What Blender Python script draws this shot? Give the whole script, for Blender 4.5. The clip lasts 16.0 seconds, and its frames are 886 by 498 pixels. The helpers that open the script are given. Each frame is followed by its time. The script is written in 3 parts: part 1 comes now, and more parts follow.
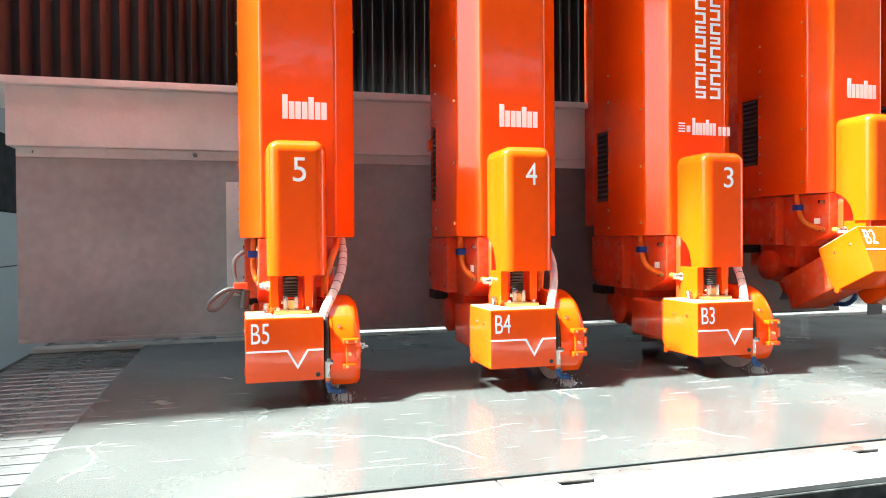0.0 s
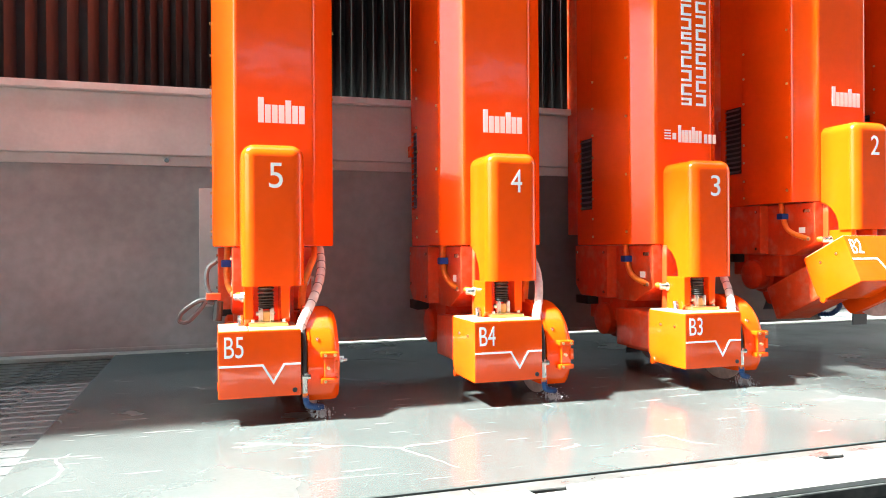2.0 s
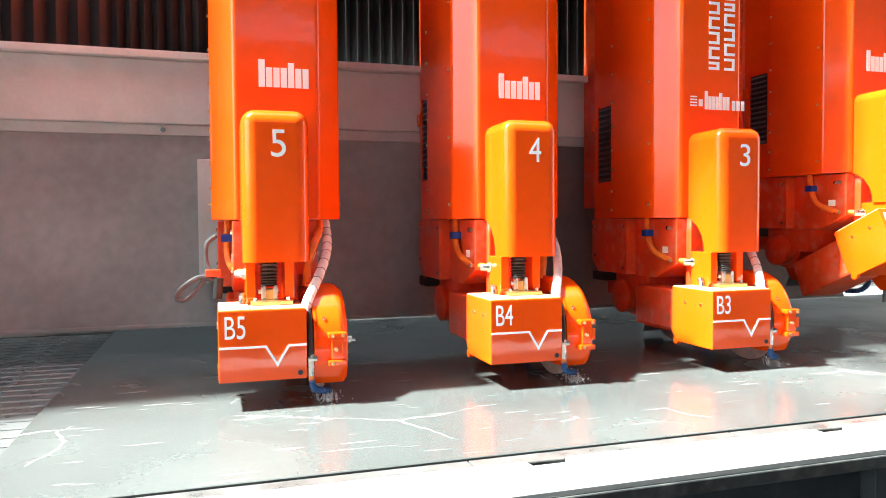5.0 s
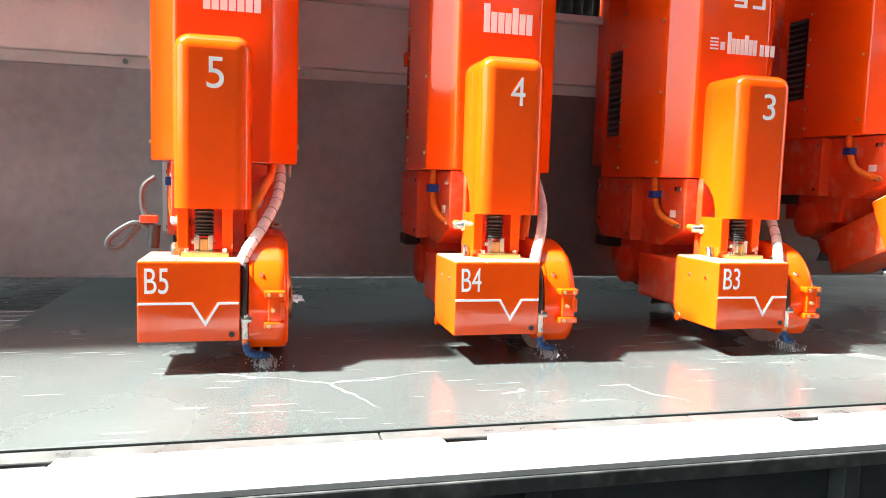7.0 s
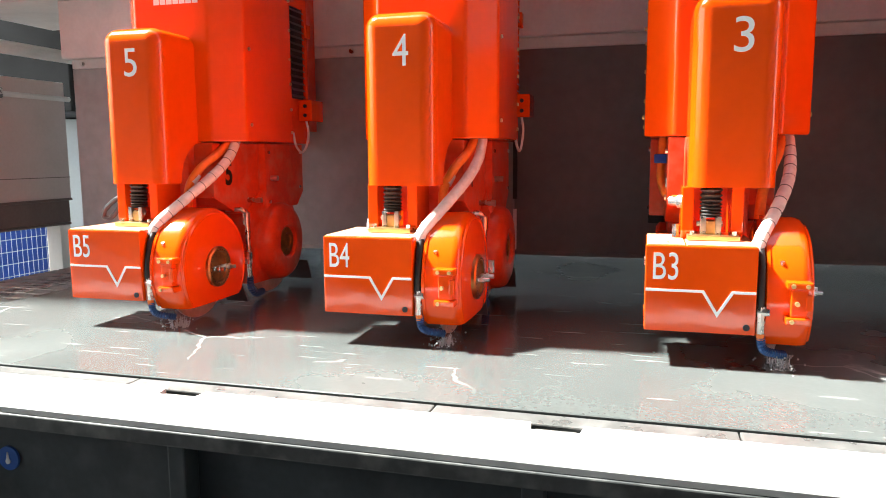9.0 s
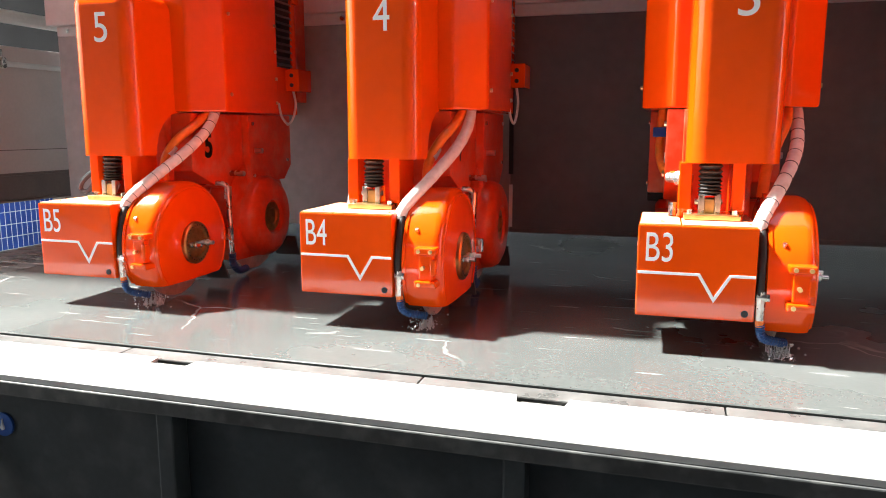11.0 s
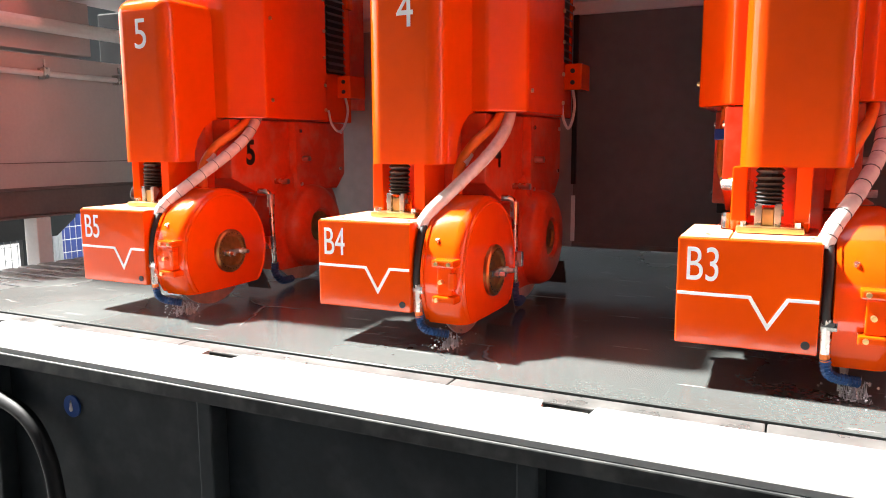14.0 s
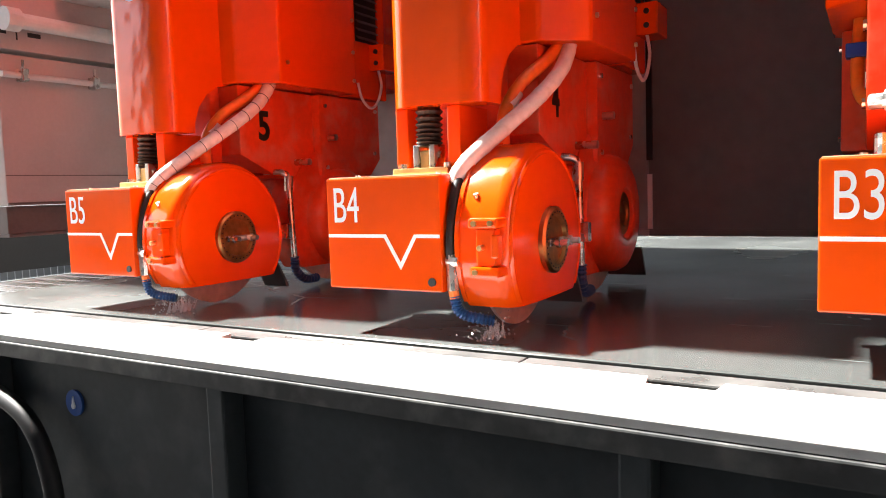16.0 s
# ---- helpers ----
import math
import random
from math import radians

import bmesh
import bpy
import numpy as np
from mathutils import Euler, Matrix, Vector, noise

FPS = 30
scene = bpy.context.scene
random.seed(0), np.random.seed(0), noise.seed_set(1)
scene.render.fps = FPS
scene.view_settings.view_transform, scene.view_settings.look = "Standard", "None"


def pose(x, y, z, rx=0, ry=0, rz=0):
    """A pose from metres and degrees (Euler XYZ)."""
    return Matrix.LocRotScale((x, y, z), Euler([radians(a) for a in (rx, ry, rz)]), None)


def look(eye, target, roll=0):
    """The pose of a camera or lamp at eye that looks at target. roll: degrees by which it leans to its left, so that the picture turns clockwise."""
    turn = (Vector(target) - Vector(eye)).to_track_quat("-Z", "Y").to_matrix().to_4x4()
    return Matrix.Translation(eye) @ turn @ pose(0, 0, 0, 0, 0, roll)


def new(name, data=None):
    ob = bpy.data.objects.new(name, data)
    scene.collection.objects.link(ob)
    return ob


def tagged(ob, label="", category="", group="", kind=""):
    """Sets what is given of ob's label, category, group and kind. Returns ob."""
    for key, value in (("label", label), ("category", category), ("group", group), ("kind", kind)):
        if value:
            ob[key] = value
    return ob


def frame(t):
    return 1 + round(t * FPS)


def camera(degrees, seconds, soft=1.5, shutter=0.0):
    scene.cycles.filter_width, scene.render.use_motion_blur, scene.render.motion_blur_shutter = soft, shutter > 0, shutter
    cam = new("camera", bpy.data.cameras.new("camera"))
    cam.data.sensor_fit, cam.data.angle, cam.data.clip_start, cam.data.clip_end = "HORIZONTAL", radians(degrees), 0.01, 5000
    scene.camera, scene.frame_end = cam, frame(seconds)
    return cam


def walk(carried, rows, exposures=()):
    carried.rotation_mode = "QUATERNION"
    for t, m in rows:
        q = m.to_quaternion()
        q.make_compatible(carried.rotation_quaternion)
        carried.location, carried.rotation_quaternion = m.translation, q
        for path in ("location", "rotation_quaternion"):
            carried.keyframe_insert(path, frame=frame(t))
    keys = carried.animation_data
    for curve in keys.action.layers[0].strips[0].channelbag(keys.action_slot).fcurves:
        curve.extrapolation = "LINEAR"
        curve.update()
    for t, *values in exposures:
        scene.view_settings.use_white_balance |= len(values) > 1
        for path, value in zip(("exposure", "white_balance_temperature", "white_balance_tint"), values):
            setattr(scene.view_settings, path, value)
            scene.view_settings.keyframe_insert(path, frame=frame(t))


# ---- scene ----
cam = camera(62.6, 16.0, 1.0)
METRES, EYE, TILT, LEAN, TURN = 3.0, 1.5, 0.0, 0.0, -15.7
ROWS = [
    (0.0, 0.0, 0.0, 0.0, -0.01, -0.78, 0.42),
    (0.5, -0.0022, 0.0071, 0.0003, -0.02, -1.43, 0.1),
    (1.0, -0.0029, 0.0131, 0.001, -1.34, -0.9, 0.15),
    (1.5, -0.0048, 0.0207, 0.001, -1.57, -0.32, 0.28),
    (2.0, -0.0068, 0.0295, 0.001, -1.87, -0.15, 0.35),
    (2.5, -0.0083, 0.0374, 0.001, -2.06, -0.08, 0.26),
    (3.0, -0.0109, 0.0451, 0.0011, -1.63, 0.02, 0.29),
    (3.5, -0.0134, 0.0525, 0.001, -1.58, -0.28, 0.02),
    (4.0, -0.0153, 0.0621, 0.0002, -2.25, -1.33, 0.04),
    (6.5, 0.0008, 0.1217, -0.005, 0.22, -3.09, 0.19),
    (7.0, 0.0591, 0.1744, -0.0096, 1.68, -5.27, -1.72),
    (7.5, 0.1698, 0.1792, -0.0111, 8.76, -5.8, -1.06),
    (8.0, 0.275, 0.2593, -0.0134, 15.65, -6.06, 0.08),
    (8.5, 0.4049, 0.285, -0.0067, 26.82, -7.57, -0.01),
    (9.0, 0.4749, 0.3455, -0.0121, 31.27, -7.38, 0.33),
    (11.5, 0.4831, 0.4022, -0.0143, 32.96, -9.97, -0.3),
    (12.0, 0.4997, 0.4233, -0.0139, 38.87, -9.55, 0.36),
    (12.5, 0.499, 0.432, -0.0132, 39.48, -9.25, -0.09),
    (13.0, 0.5007, 0.4402, -0.0153, 39.24, -9.28, 0.14),
    (13.5, 0.4959, 0.4535, -0.0221, 38.77, -8.51, 0.19),
    (14.0, 0.5051, 0.4675, -0.0248, 41.06, -8.09, 0.24),
    (14.5, 0.5059, 0.4651, -0.0198, 40.5, -6.3, 1.23),
    (15.0, 0.4942, 0.4924, -0.0247, 42.85, -7.13, 1.05),
    (15.5, 0.4681, 0.5393, -0.0521, 43.83, -7.7, 1.33),
    (16.0, 0.433, 0.5702, -0.09, 46.05, -4.81, 1.87),
]


def bridge(t):
    """How far the bridge has come along y at t seconds; it creeps towards the front of the table."""
    return 0.4 - 0.05 * t


walk(cam, [(t, pose(0, bridge(t), EYE, TILT, LEAN, TURN) @ pose(METRES * x, METRES * y, METRES * z, 90 + pitch, roll, yaw)) for t, x, y, z, yaw, pitch, roll in ROWS],
     [(0.0, 3.18, 6050, -2), (4.2, 3.13, 6050, -1), (7.0, 2.98, 6200, 2), (9.0, 2.9, 6300, 4), (12.0, 2.72, 6400, 8), (14.5, 2.85, 6450, 9), (16.0, 2.84, 6500, 10)])

# ---- light ----
SUN_WAY = Vector((0.585, 0.0, -0.81)).normalized()
world = bpy.data.worlds.new("sky")
scene.world = world
world.use_nodes = True
wn = world.node_tree.nodes
sky = wn.new("ShaderNodeTexSky")
sky.sky_type, sky.sun_disc = "NISHITA", False
sky.dust_density, sky.ozone_density = 5.0, 0.4
sky.sun_elevation = math.asin(-SUN_WAY.z)
sky.sun_rotation = math.atan2(-SUN_WAY.x, -SUN_WAY.y)
world.node_tree.links.new(sky.outputs[0], wn["Background"].inputs[0])
wn["Background"].inputs[1].default_value = 0.09
sun_data = bpy.data.lights.new("sun", "SUN")
sun_data.energy, sun_data.angle, sun_data.color = 5.0, radians(3.2), (1.0, 0.97, 0.92)
sun = new("sun", sun_data)
sun.matrix_world = look(-10 * SUN_WAY, (0, 0, 0))


# ---- materials ----
def material(name, colour, rough=0.5, metal=0.0, coat=0.0, vary=0.12, scale=6.0, grain=60.0, bump=0.0, dirt=None, dirt_amount=0.0, stretch=(1, 1, 1), rough_vary=0.1, gloss=0.5, wave=0.0):
    """A painted, metal or stone surface: broad tone drift, fine grain, optional dirt patches and relief."""
    m = bpy.data.materials.new(name)
    m.use_nodes = True
    n, l = m.node_tree.nodes, m.node_tree.links
    b = n["Principled BSDF"]
    co = n.new("ShaderNodeTexCoord")
    mp = n.new("ShaderNodeMapping")
    mp.inputs["Scale"].default_value = stretch
    l.new(co.outputs["Object"], mp.inputs[0])
    big, fine = n.new("ShaderNodeTexNoise"), n.new("ShaderNodeTexNoise")
    big.inputs["Scale"].default_value, fine.inputs["Scale"].default_value = scale, grain
    big.inputs["Detail"].default_value = 5
    for k in (big, fine):
        l.new(mp.outputs[0], k.inputs["Vector"])
    ramp = n.new("ShaderNodeMapRange")
    ramp.inputs[1].default_value, ramp.inputs[2].default_value = 0.3, 0.7
    ramp.inputs[3].default_value, ramp.inputs[4].default_value = 1 - vary, 1 + vary
    l.new(big.outputs[0], ramp.inputs[0])
    ramp2 = n.new("ShaderNodeMapRange")
    ramp2.inputs[1].default_value, ramp2.inputs[2].default_value = 0.3, 0.7
    ramp2.inputs[3].default_value, ramp2.inputs[4].default_value = 1 - vary * 0.4, 1 + vary * 0.4
    l.new(fine.outputs[0], ramp2.inputs[0])
    mul = n.new("ShaderNodeMath")
    mul.operation = "MULTIPLY"
    l.new(ramp.outputs[0], mul.inputs[0]), l.new(ramp2.outputs[0], mul.inputs[1])
    mix = n.new("ShaderNodeMix")
    mix.data_type, mix.blend_type = "RGBA", "MULTIPLY"
    mix.inputs[0].default_value = 1.0
    mix.inputs[6].default_value = (*colour, 1)
    l.new(mul.outputs[0], mix.inputs[7])
    out = mix.outputs[2]
    if dirt:
        spots = n.new("ShaderNodeTexNoise")
        spots.inputs["Scale"].default_value, spots.inputs["Detail"].default_value = scale * 2.3, 8
        l.new(mp.outputs[0], spots.inputs["Vector"])
        cut = n.new("ShaderNodeMapRange")
        cut.inputs[1].default_value, cut.inputs[2].default_value = 0.5, 0.75
        cut.inputs[4].default_value = dirt_amount
        l.new(spots.outputs[0], cut.inputs[0])
        mix2 = n.new("ShaderNodeMix")
        mix2.data_type = "RGBA"
        mix2.inputs[7].default_value = (*dirt, 1)
        l.new(cut.outputs[0], mix2.inputs[0]), l.new(out, mix2.inputs[6])
        out = mix2.outputs[2]
    l.new(out, b.inputs["Base Color"])
    rr = n.new("ShaderNodeMapRange")
    rr.inputs[1].default_value, rr.inputs[2].default_value = 0.3, 0.7
    rr.inputs[3].default_value, rr.inputs[4].default_value = max(0.02, rough - rough_vary), min(1, rough + rough_vary)
    l.new(big.outputs[0], rr.inputs[0]), l.new(rr.outputs[0], b.inputs["Roughness"])
    b.inputs["Specular IOR Level"].default_value = gloss
    b.inputs["Metallic"].default_value = metal
    b.inputs["Coat Weight"].default_value, b.inputs["Coat Roughness"].default_value = coat, 0.04
    if bump:
        bp = n.new("ShaderNodeBump")
        bp.inputs["Strength"].default_value, bp.inputs["Distance"].default_value = bump, 0.004
        l.new(fine.outputs[0], bp.inputs["Height"]), l.new(bp.outputs[0], b.inputs["Normal"])
    if wave:
        swell = n.new("ShaderNodeTexNoise")
        swell.inputs["Scale"].default_value, swell.inputs["Detail"].default_value = 11.0, 2
        l.new(mp.outputs[0], swell.inputs["Vector"])
        bp = n.new("ShaderNodeBump")
        bp.inputs["Strength"].default_value, bp.inputs["Distance"].default_value = wave, 0.01
        l.new(swell.outputs[0], bp.inputs["Height"])
        for socket in ("Normal", "Coat Normal"):
            l.new(bp.outputs[0], b.inputs[socket])
    return m


PAINT = material("orange_red_paint", (0.82, 0.072, 0.001), 0.14, coat=0.25, vary=0.05, scale=3, grain=40, dirt=(0.75, 0.2, 0.08), dirt_amount=0.05, rough_vary=0.05, gloss=0.4, wave=0.12)
PAINT_WORN = material("worn_orange_paint", (0.70, 0.066, 0.012), 0.38, coat=0.15, vary=0.15, scale=7, dirt=(0.62, 0.3, 0.22), dirt_amount=0.5)
# pale lid base carries the sun on the box tops; orange patches show through
LID_SUNLIT = material("sunlit_lid_paint", (0.78, 0.36, 0.2), 0.55, vary=0.15, scale=12, dirt=(0.8, 0.12, 0.01), dirt_amount=0.6)
WHITE = material("white_marking", (0.85, 0.85, 0.85), 0.45, vary=0.04)
BLACK = material("black_rubber", (0.012, 0.012, 0.013), 0.55, vary=0.3, scale=20)
BLACK_INK = material("black_marking", (0.01, 0.01, 0.01), 0.5)
STEEL = material("steel_fittings", (0.62, 0.6, 0.57), 0.28, metal=1.0, vary=0.2, scale=30)
STEEL_DULL = material("dull_grey_louvre", (0.16, 0.15, 0.15), 0.5, metal=0.3, vary=0.2)
BRASS = material("brass_plate", (0.75, 0.5, 0.22), 0.35, metal=1.0, vary=0.2, scale=25)
BRONZE = material("bronze_hub", (0.42, 0.25, 0.09), 0.4, metal=1.0, vary=0.3, scale=30)
HOSE_WHITE = material("white_spiral_wrap", (0.78, 0.75, 0.7), 0.5, vary=0.1, scale=25, dirt=(0.4, 0.3, 0.22), dirt_amount=0.3)
HOSE_ORANGE = material("orange_cable", (0.85, 0.2, 0.02), 0.4, vary=0.1, scale=30)
HOSE_BLUE = material("blue_coolant_hose", (0.015, 0.07, 0.22), 0.4, vary=0.2, scale=40)
HOSE_GREY = material("grey_cable", (0.06, 0.065, 0.07), 0.45, vary=0.1)
BLADE = material("ground_steel_blade", (0.55, 0.46, 0.43), 0.45, metal=0.4, vary=0.25, scale=12)
PANEL = material("grey_rubber_screen", (0.37, 0.385, 0.385), 0.42, vary=0.2, scale=2.2, grain=25, dirt=(0.3, 0.3, 0.3), dirt_amount=0.25, bump=0.05)
# right-hand screen: base set to under half of the left one's
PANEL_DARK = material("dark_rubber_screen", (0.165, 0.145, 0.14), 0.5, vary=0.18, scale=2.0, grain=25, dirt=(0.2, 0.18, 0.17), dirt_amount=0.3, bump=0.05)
BEAM = material("light_grey_beam_paint", (0.72, 0.71, 0.69), 0.5, vary=0.07, scale=2.5, dirt=(0.35, 0.33, 0.3), dirt_amount=0.25)
BELLOWS = material("black_bellows_cloth", (0.008, 0.009, 0.01), 0.6, vary=0.3, scale=8)
SIDE = material("pale_side_panel_paint", (0.55, 0.47, 0.45), 0.5, vary=0.07, scale=1.6, dirt=(0.35, 0.3, 0.28), dirt_amount=0.3)
# brown holds the shade low on the side gantry; its dark seams share it
FASCIA = material("shaded_brown_fascia", (0.16, 0.12, 0.11), 0.55, vary=0.15, scale=3, dirt=(0.08, 0.07, 0.07), dirt_amount=0.4)
CABINET = material("pale_blue_cabinet_paint", (0.5, 0.58, 0.62), 0.45, vary=0.06, scale=2)
RAIL = material("galvanised_rail", (0.5, 0.5, 0.49), 0.5, metal=0.0, vary=0.06, scale=8, dirt=(0.4, 0.39, 0.37), dirt_amount=0.18)
EDGE = material("wet_steel_edge", (0.085, 0.085, 0.082), 0.35, metal=0.0, vary=0.25, scale=14)
BASE = material("dark_blue_grey_machine_base", (0.026, 0.034, 0.038), 0.5, vary=0.25, scale=4, dirt=(0.12, 0.12, 0.12), dirt_amount=0.4)
FLANGE = material("dark_grey_flange_paint", (0.04, 0.042, 0.043), 0.5, vary=0.3, scale=9, dirt=(0.16, 0.16, 0.15), dirt_amount=0.5)
SLAT = material("wet_table_slat", (0.13, 0.135, 0.135), 0.3, vary=0.25, scale=6)
FLOOR = material("grey_hall_floor", (0.06, 0.062, 0.062), 0.6, vary=0.15, scale=0.8, bump=0.05)
WALL = material("pale_hall_wall", (0.22, 0.23, 0.23), 0.7, vary=0.05, scale=0.7)
WALL_BOUNCE = material("white_bounce_wall", (0.5, 0.5, 0.49), 0.7, vary=0.05, scale=0.7)
BLUE = material("blue_plastic", (0.01, 0.05, 0.3), 0.4, vary=0.1)
SIGN = material("blue_sign_face", (0.02, 0.09, 0.35), 0.4, vary=0.05)
FENCE = material("fence_paint", (0.5, 0.53, 0.55), 0.5)


def stone_material():
    """Wet grey stone with thin pale veins and a drifting gloss from the water film."""
    m = material("wet_grey_stone", (0.070, 0.076, 0.074), 0.21, vary=0.16, scale=1.6, grain=90, rough_vary=0.12)
    n, l = m.node_tree.nodes, m.node_tree.links
    b = n["Principled BSDF"]
    src = b.inputs["Base Color"].links[0].from_socket
    co = n.new("ShaderNodeTexCoord")
    warp = n.new("ShaderNodeTexNoise")
    warp.inputs["Scale"].default_value, warp.inputs["Detail"].default_value = 2.5, 4
    l.new(co.outputs["Object"], warp.inputs["Vector"])
    add = n.new("ShaderNodeMix")
    add.data_type, add.blend_type = "RGBA", "ADD"
    add.inputs[0].default_value = 0.35
    l.new(co.outputs["Object"], add.inputs[6]), l.new(warp.outputs[1], add.inputs[7])
    vein = n.new("ShaderNodeTexVoronoi")
    vein.feature = "DISTANCE_TO_EDGE"
    vein.inputs["Scale"].default_value = 1.25
    l.new(add.outputs[2], vein.inputs["Vector"])
    thin = n.new("ShaderNodeMapRange")
    thin.inputs[1].default_value, thin.inputs[2].default_value = 0.0, 0.0065
    thin.inputs[3].default_value, thin.inputs[4].default_value = 1.0, 0.0
    l.new(vein.outputs["Distance"], thin.inputs[0])
    gate = n.new("ShaderNodeTexNoise")
    gate.inputs["Scale"].default_value = 3.2
    l.new(co.outputs["Object"], gate.inputs["Vector"])
    gr = n.new("ShaderNodeMapRange")
    gr.inputs[1].default_value, gr.inputs[2].default_value = 0.5, 0.64
    gr.inputs[4].default_value = 1.0
    l.new(gate.outputs[0], gr.inputs[0])
    mul = n.new("ShaderNodeMath")
    mul.operation = "MULTIPLY"
    l.new(thin.outputs[0], mul.inputs[0]), l.new(gr.outputs[0], mul.inputs[1])
    mix = n.new("ShaderNodeMix")
    mix.data_type = "RGBA"
    mix.inputs[7].default_value = (0.38, 0.38, 0.37, 1)
    l.new(mul.outputs[0], mix.inputs[0]), l.new(src, mix.inputs[6]), l.new(mix.outputs[2], b.inputs["Base Color"])
    streak_map = n.new("ShaderNodeMapping")
    streak_map.inputs["Scale"].default_value = (2.2, 26, 1)
    streak_map.inputs["Rotation"].default_value = (0, 0, radians(6))
    l.new(co.outputs["Object"], streak_map.inputs[0])
    streak = n.new("ShaderNodeTexNoise")
    streak.inputs["Scale"].default_value, streak.inputs["Detail"].default_value = 2.4, 6
    l.new(streak_map.outputs[0], streak.inputs["Vector"])
    sm = n.new("ShaderNodeMapRange")
    sm.inputs[1].default_value, sm.inputs[2].default_value = 0.675, 0.715
    sm.inputs[4].default_value = 0.75
    l.new(streak.outputs[0], sm.inputs[0])
    vein2 = n.new("ShaderNodeTexVoronoi")
    vein2.feature = "DISTANCE_TO_EDGE"
    vein2.inputs["Scale"].default_value = 4.7
    l.new(add.outputs[2], vein2.inputs["Vector"])
    thin2 = n.new("ShaderNodeMapRange")
    thin2.inputs[1].default_value, thin2.inputs[2].default_value = 0.0, 0.012
    thin2.inputs[3].default_value, thin2.inputs[4].default_value = 0.06, 0.0
    l.new(vein2.outputs["Distance"], thin2.inputs[0])
    mul2 = n.new("ShaderNodeMath")
    mul2.operation = "MULTIPLY"
    l.new(thin2.outputs[0], mul2.inputs[0]), l.new(gate.outputs[0], mul2.inputs[1])
    both = n.new("ShaderNodeMath")
    both.operation = "MAXIMUM"
    l.new(sm.outputs[0], both.inputs[0]), l.new(mul2.outputs[0], both.inputs[1])
    mixs = n.new("ShaderNodeMix")
    mixs.data_type = "RGBA"
    mixs.inputs[7].default_value = (0.34, 0.34, 0.33, 1)
    l.new(both.outputs[0], mixs.inputs[0]), l.new(mix.outputs[2], mixs.inputs[6]), l.new(mixs.outputs[2], b.inputs["Base Color"])
    ripple = n.new("ShaderNodeTexNoise")
    ripple.inputs["Scale"].default_value, ripple.inputs["Detail"].default_value = 22, 3
    l.new(co.outputs["Object"], ripple.inputs["Vector"])
    bp = n.new("ShaderNodeBump")
    bp.inputs["Strength"].default_value, bp.inputs["Distance"].default_value = 0.1, 0.004
    l.new(ripple.outputs[0], bp.inputs["Height"]), l.new(bp.outputs[0], b.inputs["Normal"])
    return m


STONE = stone_material()


def water_material():
    m = bpy.data.materials.new("spray_water")
    m.use_nodes = True
    b = m.node_tree.nodes["Principled BSDF"]
    b.inputs["Base Color"].default_value = (0.9, 0.93, 0.95, 1)
    b.inputs["Roughness"].default_value = 0.25
    b.inputs["Transmission Weight"].default_value = 0.55
    b.inputs["IOR"].default_value = 1.33
    return m


WATER = water_material()


# ---- mesh helpers ----
def part(name, bm, mat, parent, label="", smooth=False):
    """One mesh object out of bm, under parent (or at top level)."""
    me = bpy.data.meshes.new(name)
    bmesh.ops.recalc_face_normals(bm, faces=bm.faces[:])
    bm.to_mesh(me)
    bm.free()
    me.materials.append(mat)
    if smooth:
        me.shade_smooth()
        me.set_sharp_from_angle(angle=radians(38))
    ob = new(name, me)
    if smooth:
        flat = ob.modifiers.new("even", "WEIGHTED_NORMAL")
        flat.keep_sharp, flat.weight = True, 90
    ob.parent = parent
    if label:
        ob["label"] = label
    return ob


def box(x0, x1, y0, y1, z0, z1, bevel=0.0, seg=2, bm=None):
    one = bmesh.new()
    bmesh.ops.create_cube(one, size=1, matrix=Matrix.LocRotScale(((x0 + x1) / 2, (y0 + y1) / 2, (z0 + z1) / 2), None, (abs(x1 - x0), abs(y1 - y0), abs(z1 - z0))))
    if bevel:
        bmesh.ops.bevel(one, geom=one.edges[:], offset=bevel, segments=seg, profile=0.6, affect="EDGES")
    return joined(bm, one)


def joined(bm, one):
    if bm is None:
        return one
    me = bpy.data.meshes.new("join")
    one.to_mesh(me)
    one.free()
    bm.from_mesh(me)
    bpy.data.meshes.remove(me)
    return bm


def rod(p, q, r, r2=None, n=14, bm=None):
    p, q = Vector(p), Vector(q)
    one = bmesh.new()
    d = q - p
    bmesh.ops.create_cone(one, cap_ends=True, segments=n, radius1=r, radius2=r if r2 is None else r2, depth=d.length,
                          matrix=Matrix.Translation((p + q) / 2) @ d.to_track_quat("Z", "Y").to_matrix().to_4x4())
    return joined(bm, one)


def prism(points, axis, a, b, bevel=0.0, seg=2):
    """A flat outline pushed along an axis from a to b. Points give the two other coordinates in order."""
    bm = bmesh.new()
    def place(u, v, w):
        return {"x": (w, u, v), "y": (u, w, v), "z": (u, v, w)}[axis]
    lo = [bm.verts.new(place(u, v, a)) for u, v in points]
    hi = [bm.verts.new(place(u, v, b)) for u, v in points]
    k = len(points)
    bm.faces.new(lo), bm.faces.new(hi[::-1])
    for i in range(k):
        bm.faces.new((lo[i], lo[(i + 1) % k], hi[(i + 1) % k], hi[i]))
    if bevel:
        bmesh.ops.recalc_face_normals(bm, faces=bm.faces[:])
        bmesh.ops.bevel(bm, geom=bm.edges[:], offset=bevel, segments=seg, profile=0.6, affect="EDGES")
    return bm


